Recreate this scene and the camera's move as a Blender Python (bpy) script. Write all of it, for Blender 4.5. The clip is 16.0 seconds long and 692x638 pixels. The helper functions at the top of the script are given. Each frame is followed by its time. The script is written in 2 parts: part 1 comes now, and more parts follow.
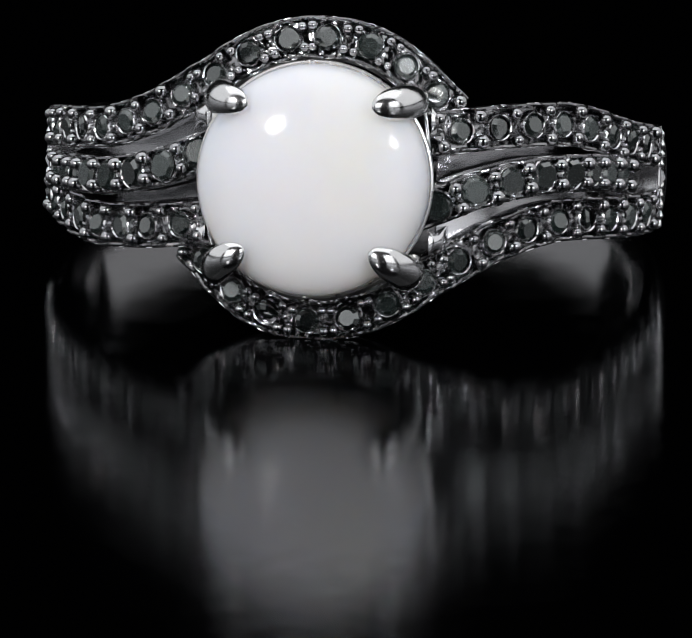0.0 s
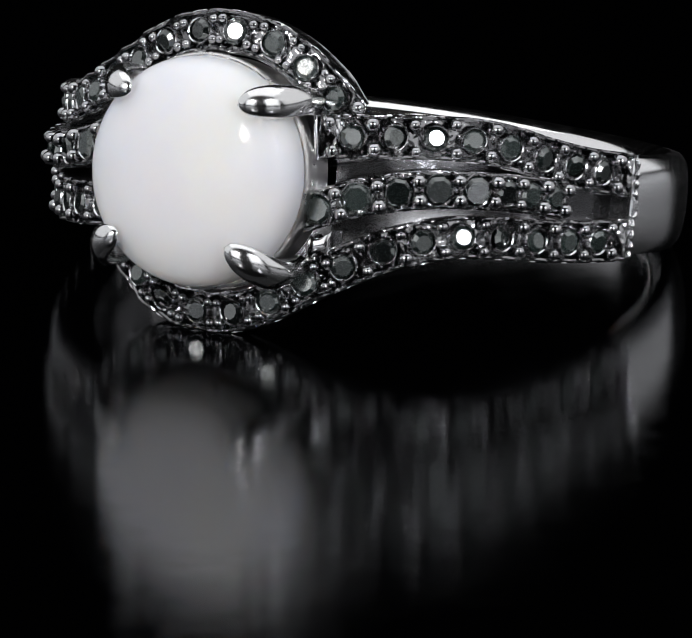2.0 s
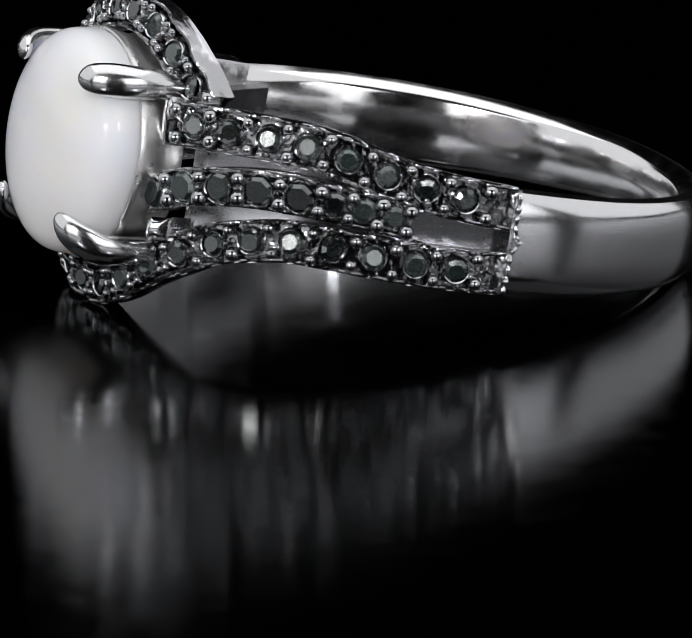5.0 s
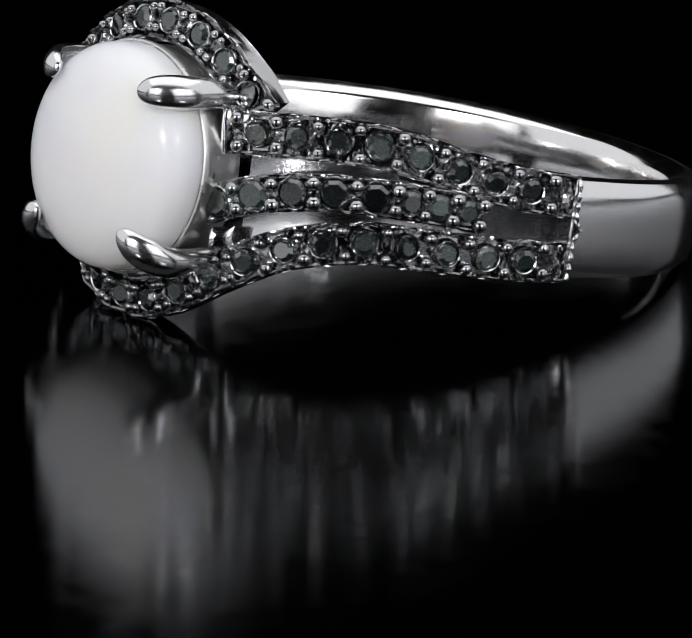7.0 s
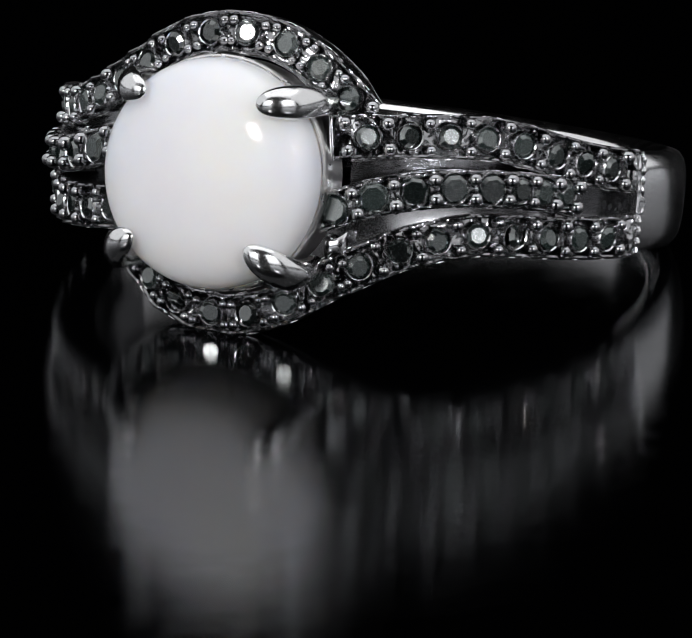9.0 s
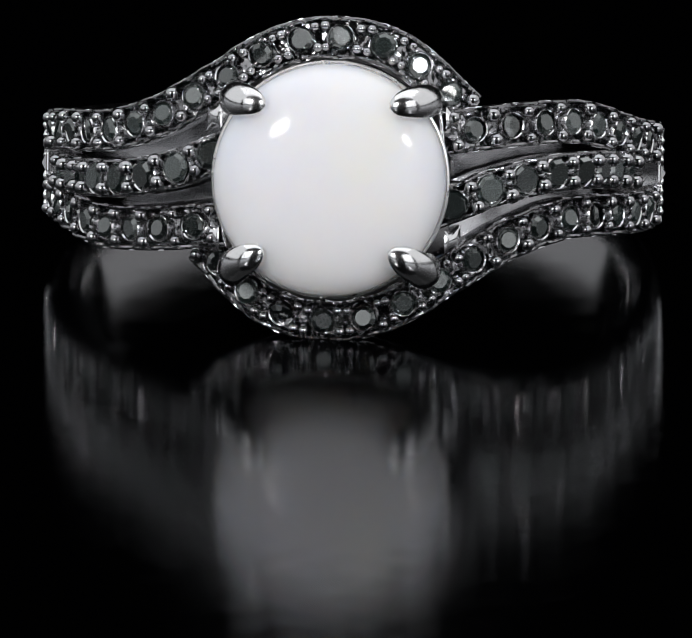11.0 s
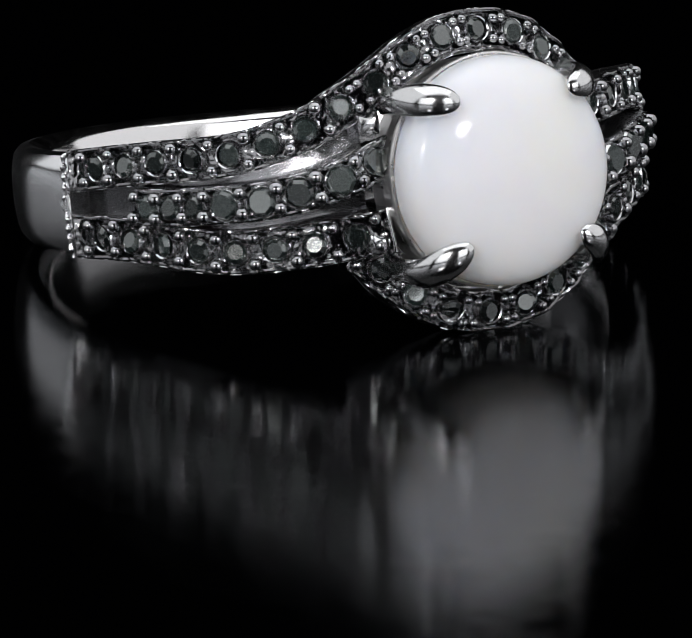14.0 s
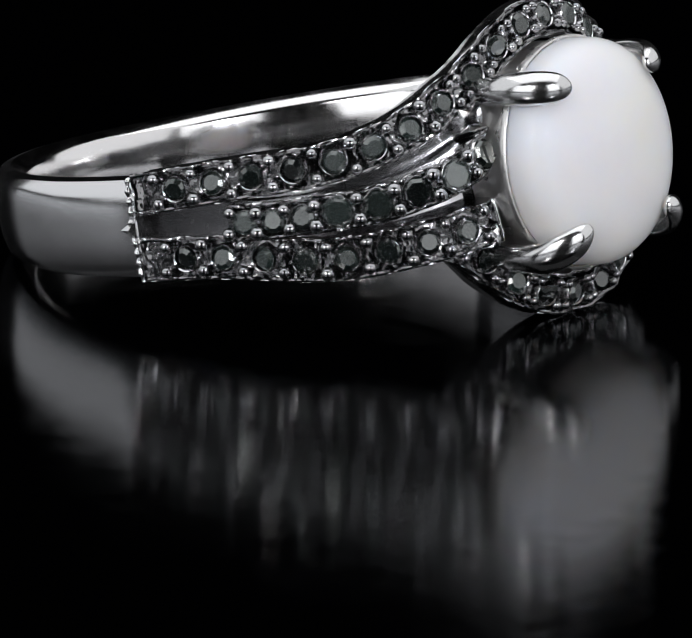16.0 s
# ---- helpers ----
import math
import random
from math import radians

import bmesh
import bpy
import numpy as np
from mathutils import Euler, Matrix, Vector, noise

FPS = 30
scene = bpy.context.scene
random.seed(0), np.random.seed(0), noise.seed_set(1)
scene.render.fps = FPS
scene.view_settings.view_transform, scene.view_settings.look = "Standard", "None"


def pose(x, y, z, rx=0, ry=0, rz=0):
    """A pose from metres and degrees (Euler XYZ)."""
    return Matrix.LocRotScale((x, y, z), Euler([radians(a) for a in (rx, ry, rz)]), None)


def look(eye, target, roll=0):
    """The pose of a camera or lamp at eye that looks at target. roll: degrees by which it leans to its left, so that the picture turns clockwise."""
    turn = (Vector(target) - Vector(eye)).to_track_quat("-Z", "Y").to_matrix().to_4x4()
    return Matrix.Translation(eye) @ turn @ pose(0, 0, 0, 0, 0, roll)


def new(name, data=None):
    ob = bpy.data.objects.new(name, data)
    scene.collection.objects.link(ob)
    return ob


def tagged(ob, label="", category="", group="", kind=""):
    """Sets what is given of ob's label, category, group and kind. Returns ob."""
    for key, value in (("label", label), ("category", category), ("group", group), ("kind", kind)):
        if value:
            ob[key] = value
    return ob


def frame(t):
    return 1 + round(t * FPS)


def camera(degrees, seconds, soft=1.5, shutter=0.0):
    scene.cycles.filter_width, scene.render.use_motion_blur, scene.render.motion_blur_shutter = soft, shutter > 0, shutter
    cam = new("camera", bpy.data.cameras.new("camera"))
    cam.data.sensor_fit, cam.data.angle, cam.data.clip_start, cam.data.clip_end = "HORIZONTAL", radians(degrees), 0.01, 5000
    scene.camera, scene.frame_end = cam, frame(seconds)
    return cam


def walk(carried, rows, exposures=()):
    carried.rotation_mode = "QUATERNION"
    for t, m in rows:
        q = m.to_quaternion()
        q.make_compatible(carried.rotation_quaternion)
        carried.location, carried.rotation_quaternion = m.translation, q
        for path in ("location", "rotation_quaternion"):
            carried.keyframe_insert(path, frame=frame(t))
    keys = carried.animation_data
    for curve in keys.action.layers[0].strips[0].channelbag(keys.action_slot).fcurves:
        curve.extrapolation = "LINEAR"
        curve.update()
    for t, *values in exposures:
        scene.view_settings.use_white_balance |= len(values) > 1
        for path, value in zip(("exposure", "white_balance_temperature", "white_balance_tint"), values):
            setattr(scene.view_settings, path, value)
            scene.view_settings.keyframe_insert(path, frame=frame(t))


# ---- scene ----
# A gem ring turns to and fro on a black acrylic plate before a still macro camera.
MM = 0.001

# ---- camera: still, looking down at the ring ----
EYE = Vector((0.0, -0.2323, 0.0640))
PITCH = 15.96
cam = camera(6.41, 16.0, soft=1.25)
AIM = EYE + Vector((0, math.cos(radians(PITCH)), -math.sin(radians(PITCH)))) * 0.24
walk(cam, [(0.0, look(EYE, AIM)), (16.0, look(EYE, AIM))])

# ---- light: a dark studio with two small hard lamps and soft panels round the camera ----
world = bpy.data.worlds.new("world")
world.use_nodes = True
world.node_tree.nodes["Background"].inputs[0].default_value = (0.01, 0.01, 0.012, 1)
world.node_tree.nodes["Background"].inputs[1].default_value = 0.02
scene.world = world
scene.view_settings.exposure = 0.0
HEART = Vector((0, -0.005, 0.005))


def lamp(name, azimuth, elevation, distance, width, height, radiance, colour=(1, 1, 1), shape="RECTANGLE"):
    """An area lamp that faces the ring. azimuth: degrees to the right of the camera."""
    data = bpy.data.lights.new(name, "AREA")
    data.shape, data.size, data.size_y, data.color = shape, width, height, colour
    area = width * height * (math.pi / 4 if shape in ("DISK", "ELLIPSE") else 1)
    data.energy = radiance * math.pi * area
    a, e = radians(azimuth), radians(elevation)
    at = HEART + Vector((math.sin(a) * math.cos(e), -math.cos(a) * math.cos(e), math.sin(e))) * distance
    ob = new(name, data)
    ob.matrix_world = look(at, HEART)
    return ob


lamp("spot_lamp", -28, 26.5, 0.55, 0.075, 0.075, 55, (1, 0.98, 0.97), "DISK")
lamp("spot_lamp", 34, 26, 0.55, 0.070, 0.070, 48, (0.94, 0.95, 1), "DISK")
lamp("softbox", -37, 19, 0.60, 0.40, 0.34, 1.22, (0.955, 0.97, 1))
lamp("softbox", 37, 19, 0.60, 0.40, 0.34, 1.22, (0.965, 0.975, 1))
lamp("side_softbox", -100, 29, 0.50, 0.70, 0.50, 0.76, (0.955, 0.97, 1))
lamp("side_softbox", 100, 29, 0.50, 0.70, 0.50, 0.76, (0.97, 0.975, 1))
lamp("overhead_softbox", 0, 89, 0.55, 0.85, 0.60, 1.25, (0.965, 0.97, 1))


# ---- materials ----
def material(name, colour, rough, metal=0.0, ior=1.5):
    m = bpy.data.materials.new(name)
    m.use_nodes = True
    b = m.node_tree.nodes["Principled BSDF"]
    b.inputs["Base Color"].default_value = (*colour, 1)
    b.inputs["Roughness"].default_value = rough
    b.inputs["Metallic"].default_value = metal
    b.inputs["IOR"].default_value = ior
    return m, m.node_tree.nodes, m.node_tree.links, b


def noise_node(nodes, links, scale, detail=3.0, stretch=None):
    coord = nodes.new("ShaderNodeTexCoord")
    tex = nodes.new("ShaderNodeTexNoise")
    tex.inputs["Scale"].default_value, tex.inputs["Detail"].default_value = scale, detail
    if stretch:
        mapping = nodes.new("ShaderNodeMapping")
        mapping.inputs["Scale"].default_value = stretch
        links.new(coord.outputs["Object"], mapping.inputs["Vector"])
        links.new(mapping.outputs["Vector"], tex.inputs["Vector"])
    else:
        links.new(coord.outputs["Object"], tex.inputs["Vector"])
    return tex


def span(nodes, links, source, low, high, start=0.3, stop=0.7):
    r = nodes.new("ShaderNodeMapRange")
    r.inputs["From Min"].default_value, r.inputs["From Max"].default_value = start, stop
    r.inputs["To Min"].default_value, r.inputs["To Max"].default_value = low, high
    links.new(source, r.inputs["Value"])
    return r.outputs["Result"]


def bump(nodes, links, b, source, strength, distance):
    n = nodes.new("ShaderNodeBump")
    n.inputs["Strength"].default_value, n.inputs["Distance"].default_value = strength, distance
    links.new(source, n.inputs["Height"])
    links.new(n.outputs["Normal"], b.inputs["Normal"])


def ramp(nodes, links, source, stops):
    r = nodes.new("ShaderNodeValToRGB")
    while len(r.color_ramp.elements) < len(stops):
        r.color_ramp.elements.new(0.5)
    for e, (at, colour) in zip(r.color_ramp.elements, stops):
        e.position, e.color = at, (*colour, 1)
    links.new(source, r.inputs["Fac"])
    return r.outputs["Color"]


def silver_material(name, colour, low, high, waviness, grain=260):
    m, nodes, links, b = material(name, colour, low, 1.0)
    fine = noise_node(nodes, links, 1500, 4)
    wide = noise_node(nodes, links, grain, 2)
    links.new(span(nodes, links, fine.outputs["Fac"], low, high), b.inputs["Roughness"])
    bump(nodes, links, b, wide.outputs["Fac"], waviness, 0.0002)
    return m


SILVER = silver_material("polished_silver", (0.86, 0.86, 0.87), 0.10, 0.20, 0.10)
SHANK_SILVER = silver_material("shank_silver", (0.84, 0.84, 0.85), 0.14, 0.20, 0.03)
INNER_SILVER = silver_material("inner_silver", (0.90, 0.89, 0.89), 0.10, 0.17, 0.18)
CUP_SILVER = silver_material("cup_silver", (0.80, 0.79, 0.78), 0.26, 0.38, 0.20, 700)
SEAT_SILVER = silver_material("seat_silver", (0.74, 0.74, 0.75), 0.10, 0.20, 0.40, 1500)
DARK_METAL = silver_material("blackened_silver", (0.22, 0.22, 0.225), 0.08, 0.20, 0.9, 1500)
WALL_SILVER = silver_material("darkened_silver", (0.60, 0.60, 0.61), 0.14, 0.24, 0.35, 900)
# silver with the shade of the slot put into its near-black colour
RECESS_SHADE_SILVER = silver_material("recess_shade_silver", (0.13, 0.13, 0.135), 0.20, 0.28, 0.05)
# polished silver, darkened in colour for the shade beneath the strips
FLOOR_SHADE_SILVER = silver_material("floor_shade_silver", (0.36, 0.36, 0.37), 0.16, 0.24, 0.10, 700)
BEAD_METAL = silver_material("bead_metal", (0.42, 0.42, 0.43), 0.08, 0.15, 0.12)
CLAW_SILVER = silver_material("claw_silver", (0.82, 0.82, 0.82), 0.14, 0.22, 0.14)


def gem_material(name, ior, scuffed):
    m, nodes, links, b = material(name, (0.006, 0.007, 0.008), 0.06, 0.0, ior)
    info = nodes.new("ShaderNodeObjectInfo")
    links.new(span(nodes, links, info.outputs["Random"], 0.12, 0.24, 0, 1), b.inputs["Roughness"])
    links.new(ramp(nodes, links, info.outputs["Random"], [(0, (0.004, 0.005, 0.005)), (0.6, (0.008, 0.013, 0.012)), (1, (0.020, 0.031, 0.029))]),
              b.inputs["Base Color"])
    b.inputs["Specular Tint"].default_value = (0.955, 1.0, 0.985, 1)
    scuff = noise_node(nodes, links, 5200, 2)
    bump(nodes, links, b, scuff.outputs["Fac"], scuffed, 0.00006)
    return m


def opal_material():
    """Milky opal: bluish white clouds, warmer towards one side of the stone, with light that sinks in."""
    m, nodes, links, b = material("white_opal", (0.86, 0.86, 0.85), 0.06, 0.0, 1.45)
    cloud = noise_node(nodes, links, 150, 4)
    milk = ramp(nodes, links, cloud.outputs["Fac"], [(0.32, (0.81, 0.84, 0.92)), (0.45, (0.86, 0.86, 0.91)), (0.55, (0.89, 0.89, 0.90)), (0.68, (0.91, 0.90, 0.84))])
    coord, axes, mix = nodes.new("ShaderNodeTexCoord"), nodes.new("ShaderNodeSeparateXYZ"), nodes.new("ShaderNodeMixRGB")
    links.new(coord.outputs["Object"], axes.inputs["Vector"])
    links.new(span(nodes, links, axes.outputs["Z"], 0.75, 0.0, -0.0042, 0.001), mix.inputs["Fac"])
    links.new(milk, mix.inputs["Color1"])
    mix.inputs["Color2"].default_value = (0.93, 0.90, 0.85, 1)
    links.new(mix.outputs["Color"], b.inputs["Base Color"])
    b.inputs["Specular IOR Level"].default_value = 0.34
    b.inputs["Subsurface Weight"].default_value = 0.8
    b.inputs["Subsurface Radius"].default_value = (1.0, 0.9, 0.8)
    b.inputs["Subsurface Scale"].default_value = 0.003
    return m


def plate_material():
    """Black acrylic: a smooth dielectric coat over a black body."""
    m = bpy.data.materials.new("black_acrylic")
    m.use_nodes = True
    nodes, links = m.node_tree.nodes, m.node_tree.links
    nodes.remove(nodes["Principled BSDF"])
    body, coat = nodes.new("ShaderNodeBsdfDiffuse"), nodes.new("ShaderNodeBsdfGlossy")
    body.inputs["Color"].default_value = (0.0003, 0.0003, 0.0004, 1)
    coat.distribution = "BECKMANN"
    coat.inputs["Color"].default_value = (0.97, 0.98, 1.0, 1)
    smear = noise_node(nodes, links, 900, 3)
    links.new(span(nodes, links, smear.outputs["Fac"], 0.110, 0.145), coat.inputs["Roughness"])
    coat.inputs["Anisotropy"].default_value = 0.38
    grain = nodes.new("ShaderNodeTangent")
    grain.direction_type, grain.uv_map = "UV_MAP", "polish"
    links.new(grain.outputs["Tangent"], coat.inputs["Tangent"])
    fresnel, mix = nodes.new("ShaderNodeFresnel"), nodes.new("ShaderNodeMixShader")
    fresnel.inputs["IOR"].default_value = 1.28
    links.new(fresnel.outputs["Fac"], mix.inputs["Fac"])
    links.new(body.outputs["BSDF"], mix.inputs[1])
    links.new(coat.outputs["BSDF"], mix.inputs[2])
    links.new(mix.outputs["Shader"], nodes["Material Output"].inputs["Surface"])
    return m


def cloth_material():
    m, nodes, links, b = material("black_cloth", (0.004, 0.004, 0.004), 0.95)
    weave = noise_node(nodes, links, 2500, 2)
    links.new(ramp(nodes, links, weave.outputs["Fac"], [(0.3, (0.0005, 0.0005, 0.0005)), (0.7, (0.001, 0.001, 0.001))]), b.inputs["Base Color"])
    b.inputs["Specular IOR Level"].default_value = 0.0
    return m


GEM, GEM_CLEAN = gem_material("black_gem", 2.3, 0.05), gem_material("large_black_gem", 2.4, 0.015)
OPAL, PLATE, CLOTH = opal_material(), plate_material(), cloth_material()


# ---- mesh helpers; lengths in millimetres ----
def mesh_of(name, verts, faces, mat, smooth=True, second=None, is_second=None):
    me = bpy.data.meshes.new(name)
    me.from_pydata([tuple(c * MM for c in v) for v in verts], [], faces)
    bm = bmesh.new()
    bm.from_mesh(me)
    bmesh.ops.recalc_face_normals(bm, faces=bm.faces)
    bm.to_mesh(me)
    bm.free()
    me.materials.append(mat)
    if second:
        me.materials.append(second)
        me.polygons.foreach_set("material_index", [int(is_second(i)) for i in range(len(me.polygons))])
    if smooth:
        me.polygons.foreach_set("use_smooth", [True] * len(me.polygons))
        me.set_sharp_from_angle(angle=radians(smooth if smooth is not True else 40))
    me.update()
    return me


def part(name, me, parent, label="", m=None):
    ob = new(name, me)
    ob.parent = parent
    if m is not None:
        ob.matrix_basis = m
    return tagged(ob, label) if label else ob


def sweep(sections, closed=False):
    """Skin over a row of sections, each a closed loop of points; the ends are capped."""
    n = len(sections[0])
    verts = [p for s in sections for p in s]
    faces = []
    rows = len(sections)
    for i in range(rows if closed else rows - 1):
        j = (i + 1) % rows
        for k in range(n):
            l = (k + 1) % n
            faces.append((i * n + k, i * n + l, j * n + l, j * n + k))
    if not closed:
        faces += [tuple(range(n))[::-1], tuple((rows - 1) * n + k for k in range(n))]
    return verts, faces


def joined(*pieces):
    verts, faces = [], []
    for v, f in pieces:
        base = len(verts)
        verts += v
        faces += [tuple(base + i for i in face) for face in f]
    return verts, faces


def lathe(profile, steps, at, axis_u, axis_v, axis_n):
    """Turn a closed profile of (radius, height) about the axis axis_n."""
    sections = []
    for i in range(steps):
        a = 2 * math.pi * i / steps
        out = axis_u * math.cos(a) + axis_v * math.sin(a)
        sections.append([at + out * r + axis_n * h for r, h in profile])
    return sweep(sections, closed=True)


def spline(points, step):
    """Points at even steps along a smooth curve through the given ones, and the arc length at each given one."""
    pts = [np.array(p, float) for p in points]
    pts = [2 * pts[0] - pts[1]] + pts + [2 * pts[-1] - pts[-2]]
    dense, marks = [], []
    for i in range(1, len(pts) - 2):
        a, b, c, d = pts[i - 1:i + 3]
        marks.append(len(dense))
        for k in range(24):
            t = k / 24
            dense.append(0.5 * (2 * b + (c - a) * t + (2 * a - 5 * b + 4 * c - d) * t * t + (3 * b - a - 3 * c + d) * t ** 3))
    marks.append(len(dense))
    dense.append(pts[-2])
    dense = np.array(dense)
    arc = np.concatenate([[0], np.cumsum(np.linalg.norm(np.diff(dense, axis=0), axis=1))])
    count = max(2, int(arc[-1] / step) + 1)
    at = np.linspace(0, arc[-1], count)
    line = np.stack([np.interp(at, arc, dense[:, k]) for k in range(3)], 1)
    return [Vector(p) for p in line], at, [arc[k] for k in marks]


# ---- the ring, in its own space: finger axis z, the stone towards -y ----
def on_band(phi, z, radius):
    a = radians(phi)
    return (math.sin(a) * radius, -math.cos(a) * radius, z)


def outward(p):
    """The way a pave surface faces: away from the finger, and splayed at the halo."""
    flat = Vector((p.x, p.y, 0)).normalized()
    splay = max(0.0, abs(p.z) - 2.6) / 3.0
    return (flat + Vector((0, 0, math.copysign(0.22 * splay, p.z)))).normalized()


class Rail:
    """A curved strip of pave work: its middle line and the frame at each point of it."""

    def __init__(self, points, half_width, depth, ledge=0.0):
        self.line, self.at, self.marks = spline(points, 0.14)
        self.half_width, self.depth, self.ledge = half_width, depth, ledge

    def frame_at(self, s):
        x = min(max(s / self.at[-1], 0), 1) * (len(self.line) - 1)
        i = min(int(x), len(self.line) - 2)
        p = self.line[i].lerp(self.line[i + 1], x - i)
        along = (self.line[min(i + 2, len(self.line) - 1)] - self.line[max(i - 1, 0)]).normalized()
        up = outward(p)
        side = up.cross(along).normalized()
        return p, along, side, side.cross(along) * (1 if side.cross(along).dot(up) > 0 else -1)

    def body(self, first, pitch, ends=(0.0, 0.0)):
        sections = []
        rng = random.Random(5)
        for s in self.at:
            p, along, side, up = self.frame_at(s)
            left = min(s + 0.02, 0.3) / 0.3
            right = min(self.at[-1] - s + 0.02, 0.3) / 0.3
            w = self.half_width * (1 - ends[0] * (1 - left) - ends[1] * (1 - right))
            halo = min(1.0, max(0.0, abs(p.z) - 1.9) / 1.6)
            root = math.exp(-(s / 3.2) ** 2)
            d = self.depth * (1 - halo) + (0.78 + 0.20 * root) * halo
            foot = w * (0.82 + 0.14 * halo)
            brim = foot + 0.20 * root * halo * min(1.0, 0.2 + s / 1.2) + self.ledge * max(0.0, 1 - s / 7)
            sink = -0.34 * min(1.0, max(0.0, (min(s, self.at[-1] - s) - 0.10) / 0.1))
            lift = -0.10 * math.cos(2 * math.pi * (s - first) / pitch) + rng.uniform(-0.02, 0.02)
            prof = [(-brim, -d), (-brim - 0.09, -d + 0.05), (-brim - 0.03, -d + 0.17), (-0.4 * w - 0.6 * brim, -0.55 * d), (-w, -0.10), (-w + 0.03, -0.02 + lift), (-w + 0.09, lift), (-w + 0.16, -0.05 + lift), (-w + 0.2, sink),
                    (0, sink * 0.9), (w - 0.2, sink), (w - 0.16, -0.05 + lift), (w - 0.09, lift), (w - 0.03, -0.02 + lift), (w, -0.10), ((w + foot) / 2, -0.6 * d), (foot, -d)]
            sections.append([p + side * b + up * n for b, n in prof])
        return sweep(sections)


def gem_mesh(r, table=0.62, n=10, mat=GEM):
    """A round brilliant: table, crown and pavilion, with flat facets."""
    rings = [(table * r, 0.28 * r), (0.98 * r, 0.0), (r, -0.10 * r), (0.35 * r, -0.5 * r)]
    verts = [(rad * math.cos(2 * math.pi * k / n), rad * math.sin(2 * math.pi * k / n), h) for rad, h in rings for k in range(n)]
    faces = [tuple(range(n))] + [(i * n + k, (i + 1) * n + k, (i + 1) * n + (k + 1) % n, i * n + (k + 1) % n) for i in range(3) for k in range(n)]
    faces.append(tuple(range(3 * n, 4 * n))[::-1])
    return mesh_of("gem", verts, faces, mat, smooth=False)


def bead_mesh(r):
    """A domed grain of metal with a short neck."""
    n, rings = 12, [(0.98, -1.6), (1.0, -0.1), (0.94, 0.34), (0.77, 0.64), (0.5, 0.866), (0.2, 0.98)]
    verts = [(r * a * math.cos(2 * math.pi * k / n), r * a * math.sin(2 * math.pi * k / n), r * h) for a, h in rings for k in range(n)] + [(0, 0, r)]
    faces = [(i * n + k, i * n + (k + 1) % n, (i + 1) * n + (k + 1) % n, (i + 1) * n + k) for i in range(len(rings) - 1) for k in range(n)]
    faces += [((len(rings) - 1) * n + k, (len(rings) - 1) * n + (k + 1) % n, len(rings) * n) for k in range(n)]
    faces.append(tuple(range(n))[::-1])
    return mesh_of("bead", verts, faces, BEAD_METAL, smooth=60)


def seat_mesh(r):
    """The cut rim of metal round a set gem."""
    x, y, z = Vector((1, 0, 0)), Vector((0, 1, 0)), Vector((0, 0, 1))
    profile = [(r * 1.00, -0.4), (r * 0.99, 0.03), (r * 1.08, 0.07), (r * 1.17, -0.02), (r * 1.24, -0.4)]
    return mesh_of("gem_seat", *lathe(profile, 18, Vector(), x, y, z), SEAT_SILVER)


def frame_matrix(p, along, side, up, spin=0.0):
    m = Matrix((along, side, up)).transposed().to_4x4()
    m.translation = p * MM
    return m @ Matrix.Rotation(spin, 4, "Z")


GEM_SMALL, GEM_LARGE, BEAD = gem_mesh(0.46, 0.66), gem_mesh(0.57, 0.78, 8, GEM_CLEAN), bead_mesh(0.25)
SEAT_SMALL, SEAT_LARGE = seat_mesh(0.46), seat_mesh(0.56)
BEAD_LARGE = bead_mesh(0.28)
TURN = Matrix.Rotation(math.pi, 3, "Y")


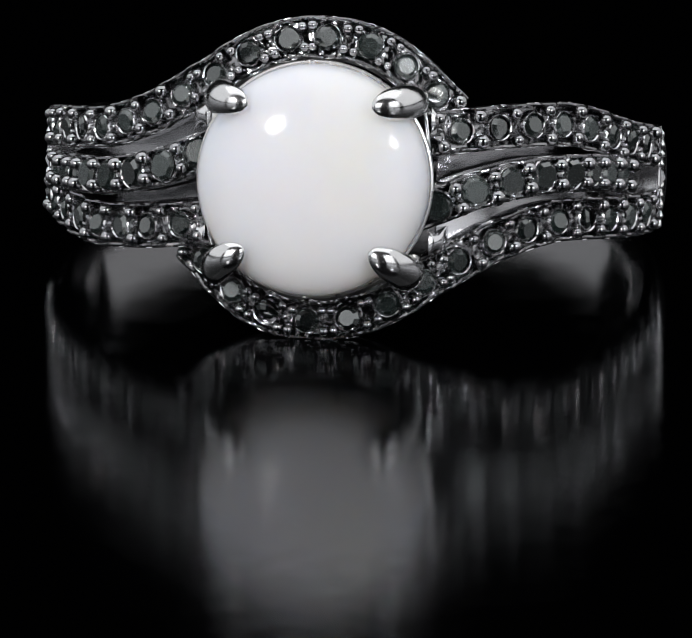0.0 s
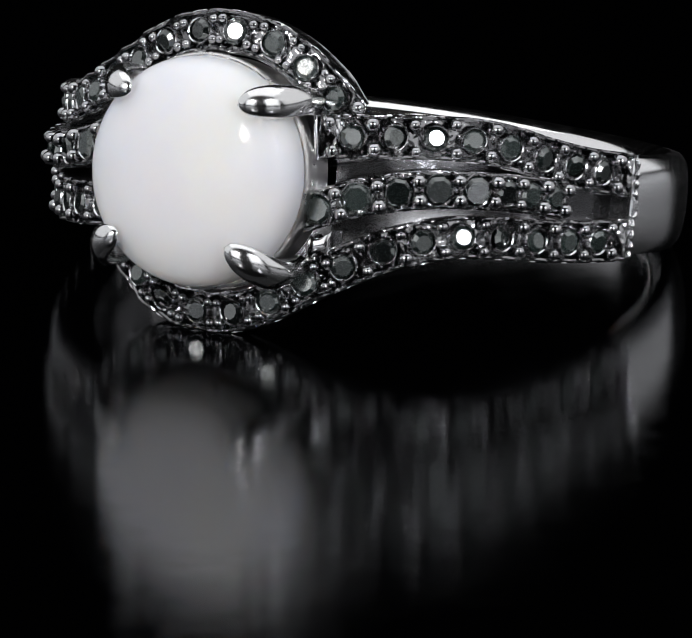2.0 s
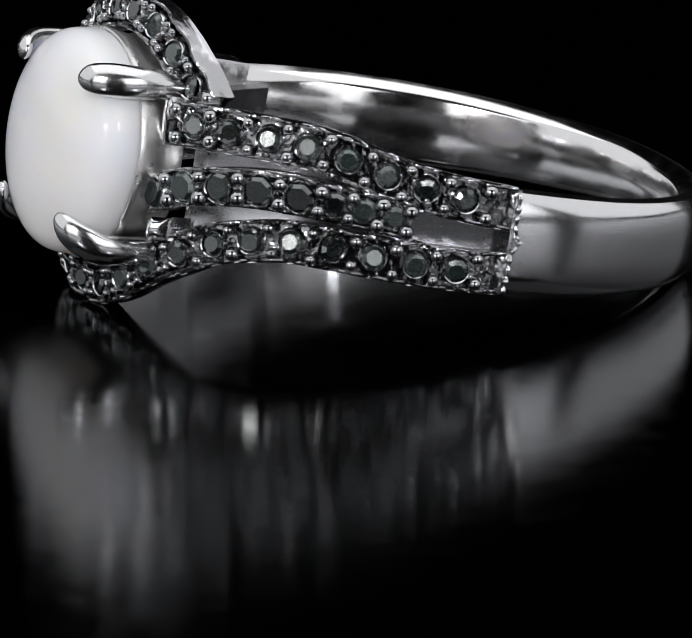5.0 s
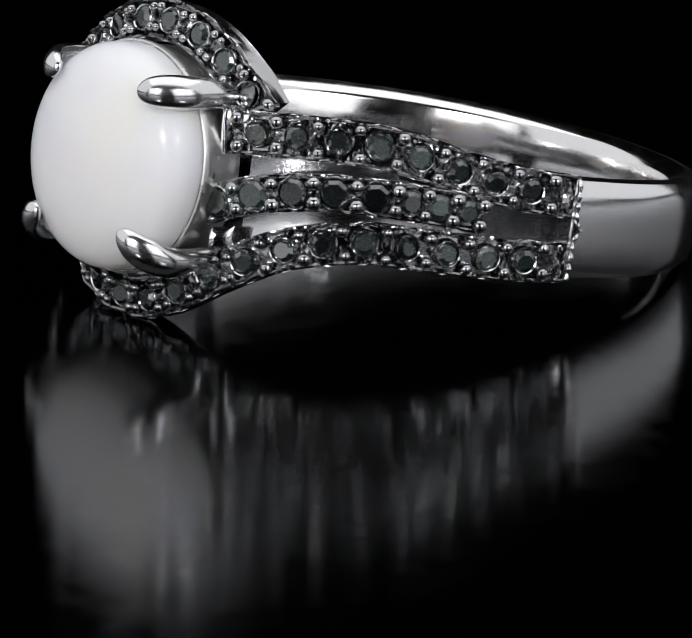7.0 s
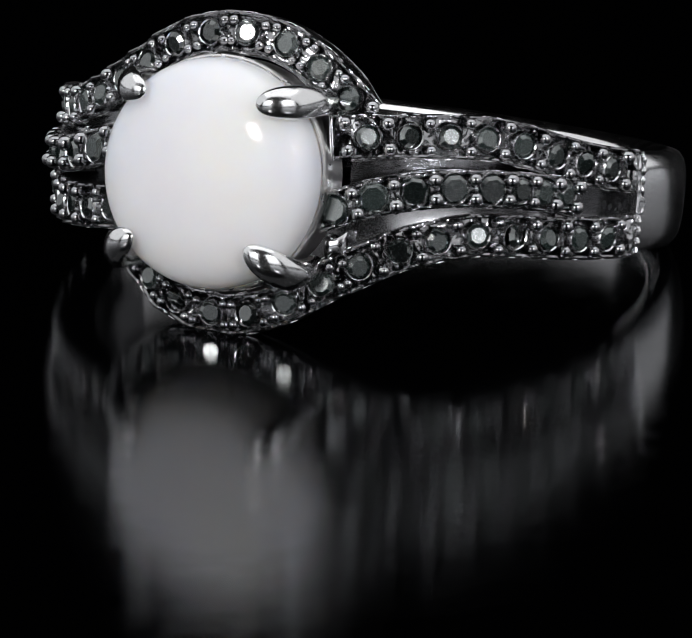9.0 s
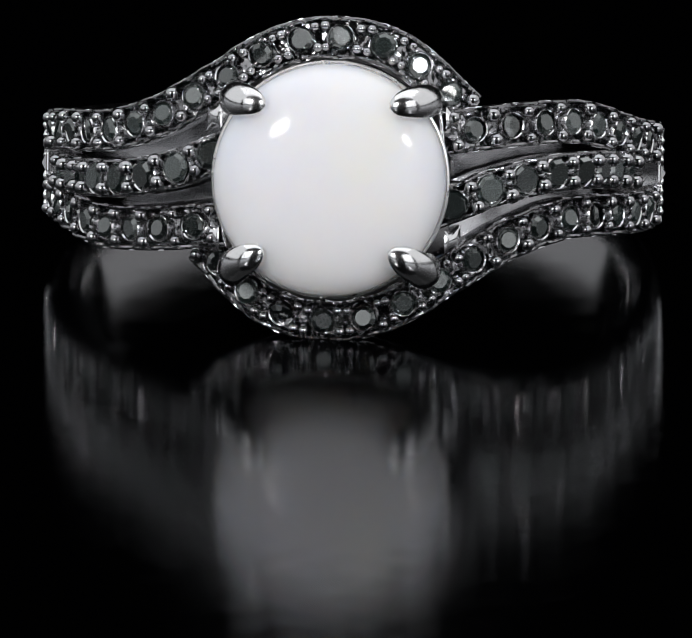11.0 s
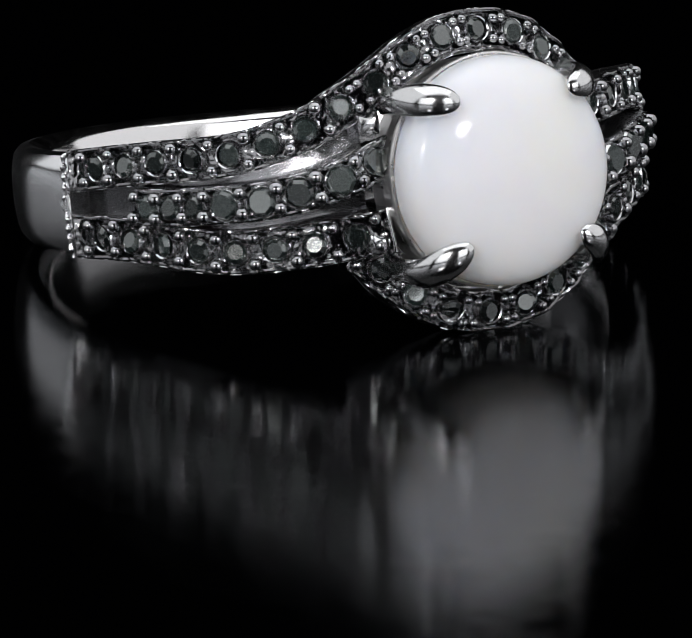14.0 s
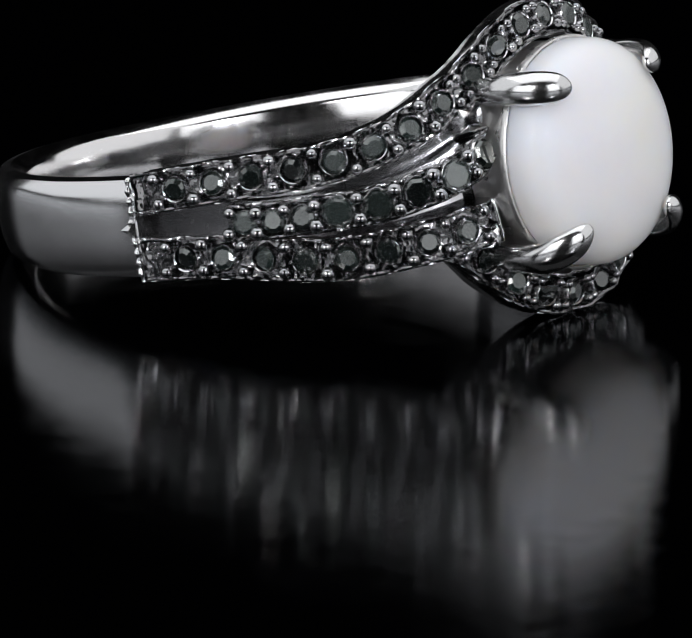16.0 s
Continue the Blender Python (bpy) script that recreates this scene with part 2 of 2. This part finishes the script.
def pave_rail(parent, m, points, half_width, depth, anchor, pitch, flip, label, skip=0.5, mid=False, ledge=0.0):
    """A strip with its gems and the pairs of beads between them."""
    pts = [TURN @ Vector(on_band(*p)) if flip else Vector(on_band(*p)) for p in points]
    pts = [p - Vector((0, 0, 0.2 * min(1.0, max(0.0, (p.y + 7) / 8)))) for p in pts]
    rail = Rail(pts, half_width, depth, ledge)
    total = rail.at[-1]
    bead_data = BEAD_LARGE if mid else BEAD
    first = rail.marks[anchor]
    first -= pitch * math.floor((first - skip) / pitch)
    spots, s, sizes, gaps = [], first, [], [first - pitch / 2]
    while s < total - skip:
        big = mid and len(spots) < 5
        step = pitch if big or not mid else 1.12
        if mid and not big and len(spots) == 5:
            s -= 0.22
        spots.append(s)
        sizes.append(big)
        gaps.append(s + step / 2)
        s += step
    pieces = [rail.body(first, pitch)]
    walls = (len(rail.at) - 1) * 17
    strip = part("pave_rail", mesh_of("pave_rail", *joined(*pieces), DARK_METAL, 40, WALL_SILVER, lambda i: i >= walls or i % 17 in (0, 1, 2, 3, 4, 13, 14, 15, 16)), parent, label, m)
    if ledge:
        rows = []
        for k in range(13):
            p, a, b, u = rail.frame_at(0.05)
            q = -1 + k / 6
            c = p + b * (q * half_width) + u * (0.06 - 0.10 * q ** 4)
            rows.append([c + a * (0.09 * math.cos(e)) + u * (0.09 * math.sin(e)) for e in [j * math.pi / 4 for j in range(8)]])
        part("end_edge", mesh_of("end_edge", *sweep(rows), SILVER, 60), strip, "bright polished edge")
    rng = random.Random(len(points) * 7 + flip)
    lean = 0.10 if mid else 0.24
    for s, big in zip(spots, sizes):
        p, a, b, u = rail.frame_at(s + rng.uniform(-0.03, 0.03))
        part("gem_seat", SEAT_LARGE if big else SEAT_SMALL, strip, "", frame_matrix(p - u * 0.02, a, b, u))
        tip = Matrix.Rotation(rng.gauss(0, lean), 4, "X") @ Matrix.Rotation(rng.gauss(0, lean), 4, "Y")
        part("gem", GEM_LARGE if big else GEM_SMALL, strip, "", frame_matrix(p + u * (0.04 if mid else -0.03), a, b, u, rng.uniform(0, 1.5)) @ tip)
    for s in gaps:
        if s < 0.12 or s > total - 0.05:
            continue
        crowded = not mid and abs(rail.frame_at(s)[0].z) > 3.3
        for way in (-1, 1):
            for shift in ((-0.19, 0.19) if crowded else (0.0,)):
                p, a, b, u = rail.frame_at(s + shift + rng.uniform(-0.07, 0.07))
                off = (half_width - (0.40 if crowded else 0.34)) * way + rng.uniform(-0.04, 0.04)
                size = rng.uniform(0.66, 0.82) if crowded else rng.uniform(0.85, 1.15)
                part("bead", bead_data, strip, "", frame_matrix(p + b * off + u * (rng.uniform(0.0, 0.10) + 0.08 * mid), a, b, u, rng.uniform(0, 6)) @ Matrix.Scale(size, 4))
    return strip


def shank(parent, m):
    """The plain band round the back, domed outside and flat inside, that narrows to the back."""
    sections, steps, behind = [], 84, 2.1
    for i in range(steps + 1):
        phi = 82.4 + 195.2 * i / steps
        back = max(0.0, 1 - abs(phi - 180) / 97.6)
        w, outer, inner = 1.95 - 0.66 * back ** 1.5, 12.0, 10.55
        rise = -0.22 + 0.40 * back * back + back * (0.18 - 0.40 * math.sin(radians(phi)))
        drift = min(1.0, (97.6 - abs(phi - 180)) / 20)
        prof = []
        for k in range(13):
            q = -1 + 2 * k / 12
            prof.append((q * w * (0.95 if k in (0, 12) else 0.97), outer - 0.28 * abs(q) ** 3.0 - (0.10 if k in (0, 12) else 0)))
        prof += [(q * w, inner + 0.14 * q * q + 0.52 * max(0.0, abs(q) - 0.70) ** 2 / 0.09) for q in (1.0, 0.95, 0.90, 0.84, 0.77, 0.68, 0.0, -0.68, -0.77, -0.84, -0.90, -0.95, -1.0)]
        sections.append([Vector(on_band(phi, z + rise, r)) + Vector(((-0.03 + 0.16 * math.sin(radians(phi))) * drift, behind + 0.25 * drift, 0)) for z, r in prof])
    # silver base plates, coloured near-black for the shade in the slots
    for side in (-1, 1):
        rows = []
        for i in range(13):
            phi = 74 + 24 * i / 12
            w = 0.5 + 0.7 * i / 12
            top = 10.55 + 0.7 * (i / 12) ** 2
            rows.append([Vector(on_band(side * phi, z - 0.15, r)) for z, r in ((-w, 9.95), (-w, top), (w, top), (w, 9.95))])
        part("base_plate", mesh_of("base_plate", *sweep(rows), RECESS_SHADE_SILVER, smooth=35), parent, "", m)
    return part("shank", mesh_of("shank", *sweep(sections), SHANK_SILVER, 35, INNER_SILVER, lambda i: 13 <= i % 26 < 25), parent, "plain polished silver band", m)


def stone(parent, m):
    """The cabochon: a full dome over a short foot."""
    a, h, foot = 4.30, 2.08, 11.47
    profile = [(0.0, -1.2), (a * 0.80, -1.0), (a * 0.97, -0.25), (a, 0.0), (a, 0.10)]
    for k in range(1, 36):
        q = math.pi / 2 * (k / 36) ** 1.35
        profile.append((a * math.cos(q), 0.10 + h * math.sin(q) ** 0.54))
    profile.append((0.0, 0.10 + h))
    sections = []
    for i in range(96):
        t = 2 * math.pi * i / 96
        sections.append([Vector((r * math.cos(t), -foot - y, r * math.sin(t) + 0.035)) for r, y in profile])
    verts, faces = sweep(sections, closed=True)
    n = len(profile)
    faces = [f for f in faces if not ({f[0] % n, f[1] % n} == {0, n - 1})]
    me = mesh_of("opal", verts, faces, OPAL, smooth=50)
    bm = bmesh.new()
    bm.from_mesh(me)
    bmesh.ops.remove_doubles(bm, verts=bm.verts, dist=1e-6)
    bm.to_mesh(me)
    bm.free()
    return part("cabochon", me, parent, "milky white round opal cabochon", m)


def cup(parent, m):
    """The setting under the stone: a rim, a tapering wall and a lower ring."""
    x, z, out = Vector((1, 0, 0)), Vector((0, 0, 1)), Vector((0, -1, 0))
    at = Vector((0, -0.22, 0.035))
    rim = lathe([(4.22, 11.0), (4.29, 11.16), (4.34, 11.20), (4.40, 11.17), (4.43, 11.08), (4.40, 10.9), (4.22, 10.8)], 96, at, x, z, out)
    wall = lathe([(4.05, 10.86), (4.30, 10.86), (4.24, 10.2), (4.14, 9.9), (4.24, 9.6), (4.22, 9.3), (3.95, 9.3), (4.0, 10.0)], 96, at, x, z, out)
    notches = []
    rng = random.Random(3)
    for i in range(26):
        a = 2 * math.pi * (i + rng.uniform(-0.3, 0.3)) / 26
        d = Vector((math.cos(a), 0, math.sin(a)))
        side = Vector((-math.sin(a), 0, math.cos(a)))
        c = at + d * 4.38 + out * rng.uniform(11.02, 11.12)
        size = rng.uniform(0.6, 1.1)
        ring = [c + side * (0.16 * size * math.cos(b)) + out * (0.11 * size * math.sin(b)) for b in [k * math.pi / 4 for k in range(8)]]
        notches.append(([p - d * 0.12 for p in ring] + [p + d * 0.03 for p in ring] + [c + d * 0.07], [(k, (k + 1) % 8, 8 + (k + 1) % 8, 8 + k) for k in range(8)] + [(8 + k, 8 + (k + 1) % 8, 16) for k in range(8)]))
    return part("bezel_cup", mesh_of("bezel_cup", *joined(rim, wall, *notches), CUP_SILVER), parent, "polished silver setting cup", m)


def gallery_post(parent, m, sx, sz):
    """A short polished web between the cup and the strip beside it."""
    rows = []
    for i in range(9):
        f = i / 8
        x, y = 4.20 + 0.55 * f, 10.50 - 0.6 * f * f
        half, deep = 0.26 + 0.20 * (2 * f - 1) ** 2, 0.9
        z = 2.30 - 0.15 * f
        rows.append([Vector((sx * x, -yy, sz * (z + zz))) for zz, yy in ((-half, y - deep), (-half, y - 0.1), (-half * 0.5, y), (half * 0.5, y), (half, y - 0.1), (half, y - deep))])
    return part("gallery_post", mesh_of("gallery_post", *sweep(rows), SILVER, 35), parent, "polished silver web beside the cup", m)


def prong(parent, m, sx, sz):
    """A claw that rises beside the stone and bends over its edge."""
    out = Vector((0, -1, 0))
    d = Vector((sx * 0.94, 0, sz * 0.34)).normalized()
    across = d.cross(out)

    def at(x, z, y):
        return Vector((sx * x, -y, sz * z + 0.04))
    low = 0.35 if sz < 0 else 0.0
    path, _, _ = spline([at(3.50, 2.94 + low, 9.9), at(3.68, 3.04 + low, 11.2), at(3.64, 3.03 + low, 12.0), at(3.36, 2.98 + 0.5 * low, 12.70), at(2.92, 2.90 - 0.05 * low, 13.16), at(2.28, 2.74 - 0.6 * low, 13.40)], 0.09)
    sections, n = [], 20
    for i, p in enumerate(path):
        f = i / (len(path) - 1)
        along = (path[min(i + 1, len(path) - 1)] - path[max(i - 1, 0)]).normalized()
        up = across.cross(along).normalized()
        if up.dot(out + d) < 0:
            up = -up
        tip = max(0.0, (f - 0.55) / 0.45)
        w = (0.54 + 0.12 * min(1.0, f / 0.6)) * max(0.003, 1 - tip ** 3.0) ** 0.52
        t = (0.46 - 0.12 * f) * max(0.004, 1 - tip ** 3.0) ** 0.5
        ring = []
        for k in range(n):
            b = 2 * math.pi * k / n
            ridge = 1 + 0.10 * max(0.0, math.sin(b)) ** 6
            ring.append(p + across * (w * math.cos(b)) + up * (t * math.sin(b) * ridge))
        sections.append(ring)
    return part("prong", mesh_of("prong", *sweep(sections), CLAW_SILVER, smooth=70), parent, "polished silver claw", m)


# middle lines of the strips on one side: angle from the stone, height, distance from the finger's axis
SWEEP_LINE = [(-27.5, -2.55, 10.7), (-22.3, -3.45, 10.65), (-16.3, -4.40, 10.6), (-9.7, -5.03, 10.55), (-1.6, -5.28, 10.5), (6.7, -5.15, 10.6), (14.8, -4.55, 10.8),
              (22.0, -3.68, 10.9), (28.6, -2.98, 10.95), (35.8, -2.28, 11.0), (43.9, -1.80, 11.05), (51.3, -1.52, 11.1), (59.5, -1.44, 11.2), (68.2, -1.43, 11.3),
              (77.7, -1.40, 11.5), (86.0, -1.33, 11.72), (92.6, -1.27, 11.85)]
OUTER_LINE = [(21.0, 1.74, 11.15), (28.0, 1.90, 11.15), (36.0, 2.04, 11.2), (44.5, 2.12, 11.2), (52.5, 2.13, 11.2), (60.5, 1.96, 11.25), (68.8, 1.64, 11.35), (78.0, 1.38, 11.5),
              (85.5, 1.27, 11.7), (92.6, 1.21, 11.85)]
MIDDLE_LINE = [(19.5, -1.15, 11.15), (24.0, -0.78, 11.55), (30.0, -0.30, 11.75), (38.0, 0.06, 11.75), (45.7, 0.26, 11.7), (54.0, 0.30, 11.6), (62.0, 0.29, 11.5), (69.0, 0.24, 11.5), (73.5, 0.16, 11.5)]


def end_rim(parent, m, flip):
    """The raised, hammered silver edge where the strips meet the plain band, with a point on its middle."""
    turn = TURN if flip else Matrix.Identity(3)
    rng = random.Random(11 + flip)
    sections = []
    for i in range(67):
        z = -2.0 + 4.0 * i / 66
        bow = 0.5 * max(0.0, abs(z) - 1.55) ** 2
        p = Vector(on_band(93.0 + 0.9 * math.exp(-(z / 0.35) ** 2), z, 12.0 - bow * 1.2))
        u = outward(p)
        a = Vector((0, 0, 1)).cross(u)
        r = 0.115 + 0.035 * math.sin(z * 16) + rng.uniform(-0.02, 0.02)
        sections.append([turn @ (p + a * (0.8 * r * math.cos(b)) + u * (r * math.sin(b))) - Vector((0, 0, 0.2)) for b in [k * math.pi / 4 for k in range(8)]])
    rim = part("end_rim", mesh_of("end_rim", *sweep(sections), SILVER, 60), parent, "bright hammered silver edge", m)
    reach = 97.2 if flip else 95.3
    tip = [Vector(on_band(a, z, r)) for a, z, r in ((92.6, 0.34, 12.0), (92.6, -0.34, 12.0), (reach, 0.0, 12.02), (93.6, 0.0, 12.2), (93.6, 0.0, 11.6))]
    tip = [turn @ p - Vector((0, 0, 0.2)) for p in tip]
    part("accent_point", mesh_of("accent_point", tip, [(0, 3, 2), (3, 1, 2), (0, 1, 3), (0, 2, 4), (2, 1, 4), (1, 0, 4)], SILVER, 60), rim, "bright silver notch", None)


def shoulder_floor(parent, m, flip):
    """The polished floor of the band under the strips of one shoulder, slightly hollow; its colour holds their shade.
    """
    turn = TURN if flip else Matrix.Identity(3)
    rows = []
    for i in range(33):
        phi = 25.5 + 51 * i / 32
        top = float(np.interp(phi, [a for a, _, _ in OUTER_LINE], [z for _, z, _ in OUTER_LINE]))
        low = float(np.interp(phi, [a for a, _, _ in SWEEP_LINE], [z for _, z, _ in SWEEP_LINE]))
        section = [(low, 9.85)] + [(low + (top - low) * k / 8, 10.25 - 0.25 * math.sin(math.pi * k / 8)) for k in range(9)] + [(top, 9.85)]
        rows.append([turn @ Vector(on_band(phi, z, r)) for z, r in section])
    part("shoulder_floor", mesh_of("shoulder_floor", *sweep(rows), FLOOR_SHADE_SILVER, 40), parent, "polished silver floor, coloured darker for the shade under the gem strips", m)


def gem_ring():
    ring = tagged(new("gem_ring"), "silver ring with white opal and black gems on black acrylic", "ring")
    m = pose(0, 0, 3.84 * MM, 0, 0, -7.7) @ pose(0.21 * MM, 0, 0, -11.35)
    shank(ring, m)
    stone(ring, m)
    cup(ring, m)
    for sx in (-1, 1):
        for sz in (-1, 1):
            prong(ring, m, sx, sz)
            gallery_post(ring, m, sx, sz)
    for flip in (False, True):
        pave_rail(ring, m, SWEEP_LINE, 0.81, 1.35, 4, 1.57, flip, "bypass strip of black gems in blackened silver")
        pave_rail(ring, m, OUTER_LINE, 0.84, 1.50, 1, 1.57, flip, "short strip of black gems in blackened silver", ledge=0.42)
        pave_rail(ring, m, MIDDLE_LINE, 0.72, 1.50, 2, 1.55, flip, "middle strip of large black gems", 0.6, mid=True)
        end_rim(ring, m, flip)
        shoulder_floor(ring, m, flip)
    return ring


# ---- the setting ----
def slab(name, size, at, mat, label, category):
    bm = bmesh.new()
    bmesh.ops.create_cube(bm, size=1)
    bmesh.ops.scale(bm, vec=size, verts=bm.verts)
    bmesh.ops.bevel(bm, geom=bm.edges[:], offset=min(size) * 0.2, segments=2, affect="EDGES")
    polish = bm.loops.layers.uv.new("polish")
    for face in bm.faces:
        for loop in face.loops:
            loop[polish].uv = (loop.vert.co.x, loop.vert.co.y)
    me = bpy.data.meshes.new(name)
    bm.to_mesh(me)
    bm.free()
    me.materials.append(mat)
    ob = new(name, me)
    ob.location = at
    return tagged(ob, label, category, kind="structure")


slab("floor", (1.6, 1.6, 0.006), (0, 0.2, -0.003), PLATE, "glossy black acrylic display plate", "display plate")
slab("backdrop", (1.6, 0.006, 1.0), (0, 1.003, 0.5), CLOTH, "black cloth studio backdrop", "backdrop")

RING = gem_ring()


def motions():
    """The ring turns at an even pace, reverses at 5.35 s and turns back past its start."""
    marks, turns = (0.0, 5.354, 9.2, 11.3, 16.0), (0.0115, -1.0260, -0.2845, 0.1220, 1.0150)
    times = [0, 1, 2, 3, 4, 4.7, 5.2, 5.354, 5.5, 6, 7, 8, 9, 10, 11, 12, 13, 14, 15, 16]
    walk(RING, [(t, pose(0, 0, 0, 0, 0, math.degrees(float(np.interp(t, marks, turns))))) for t in times])


motions()
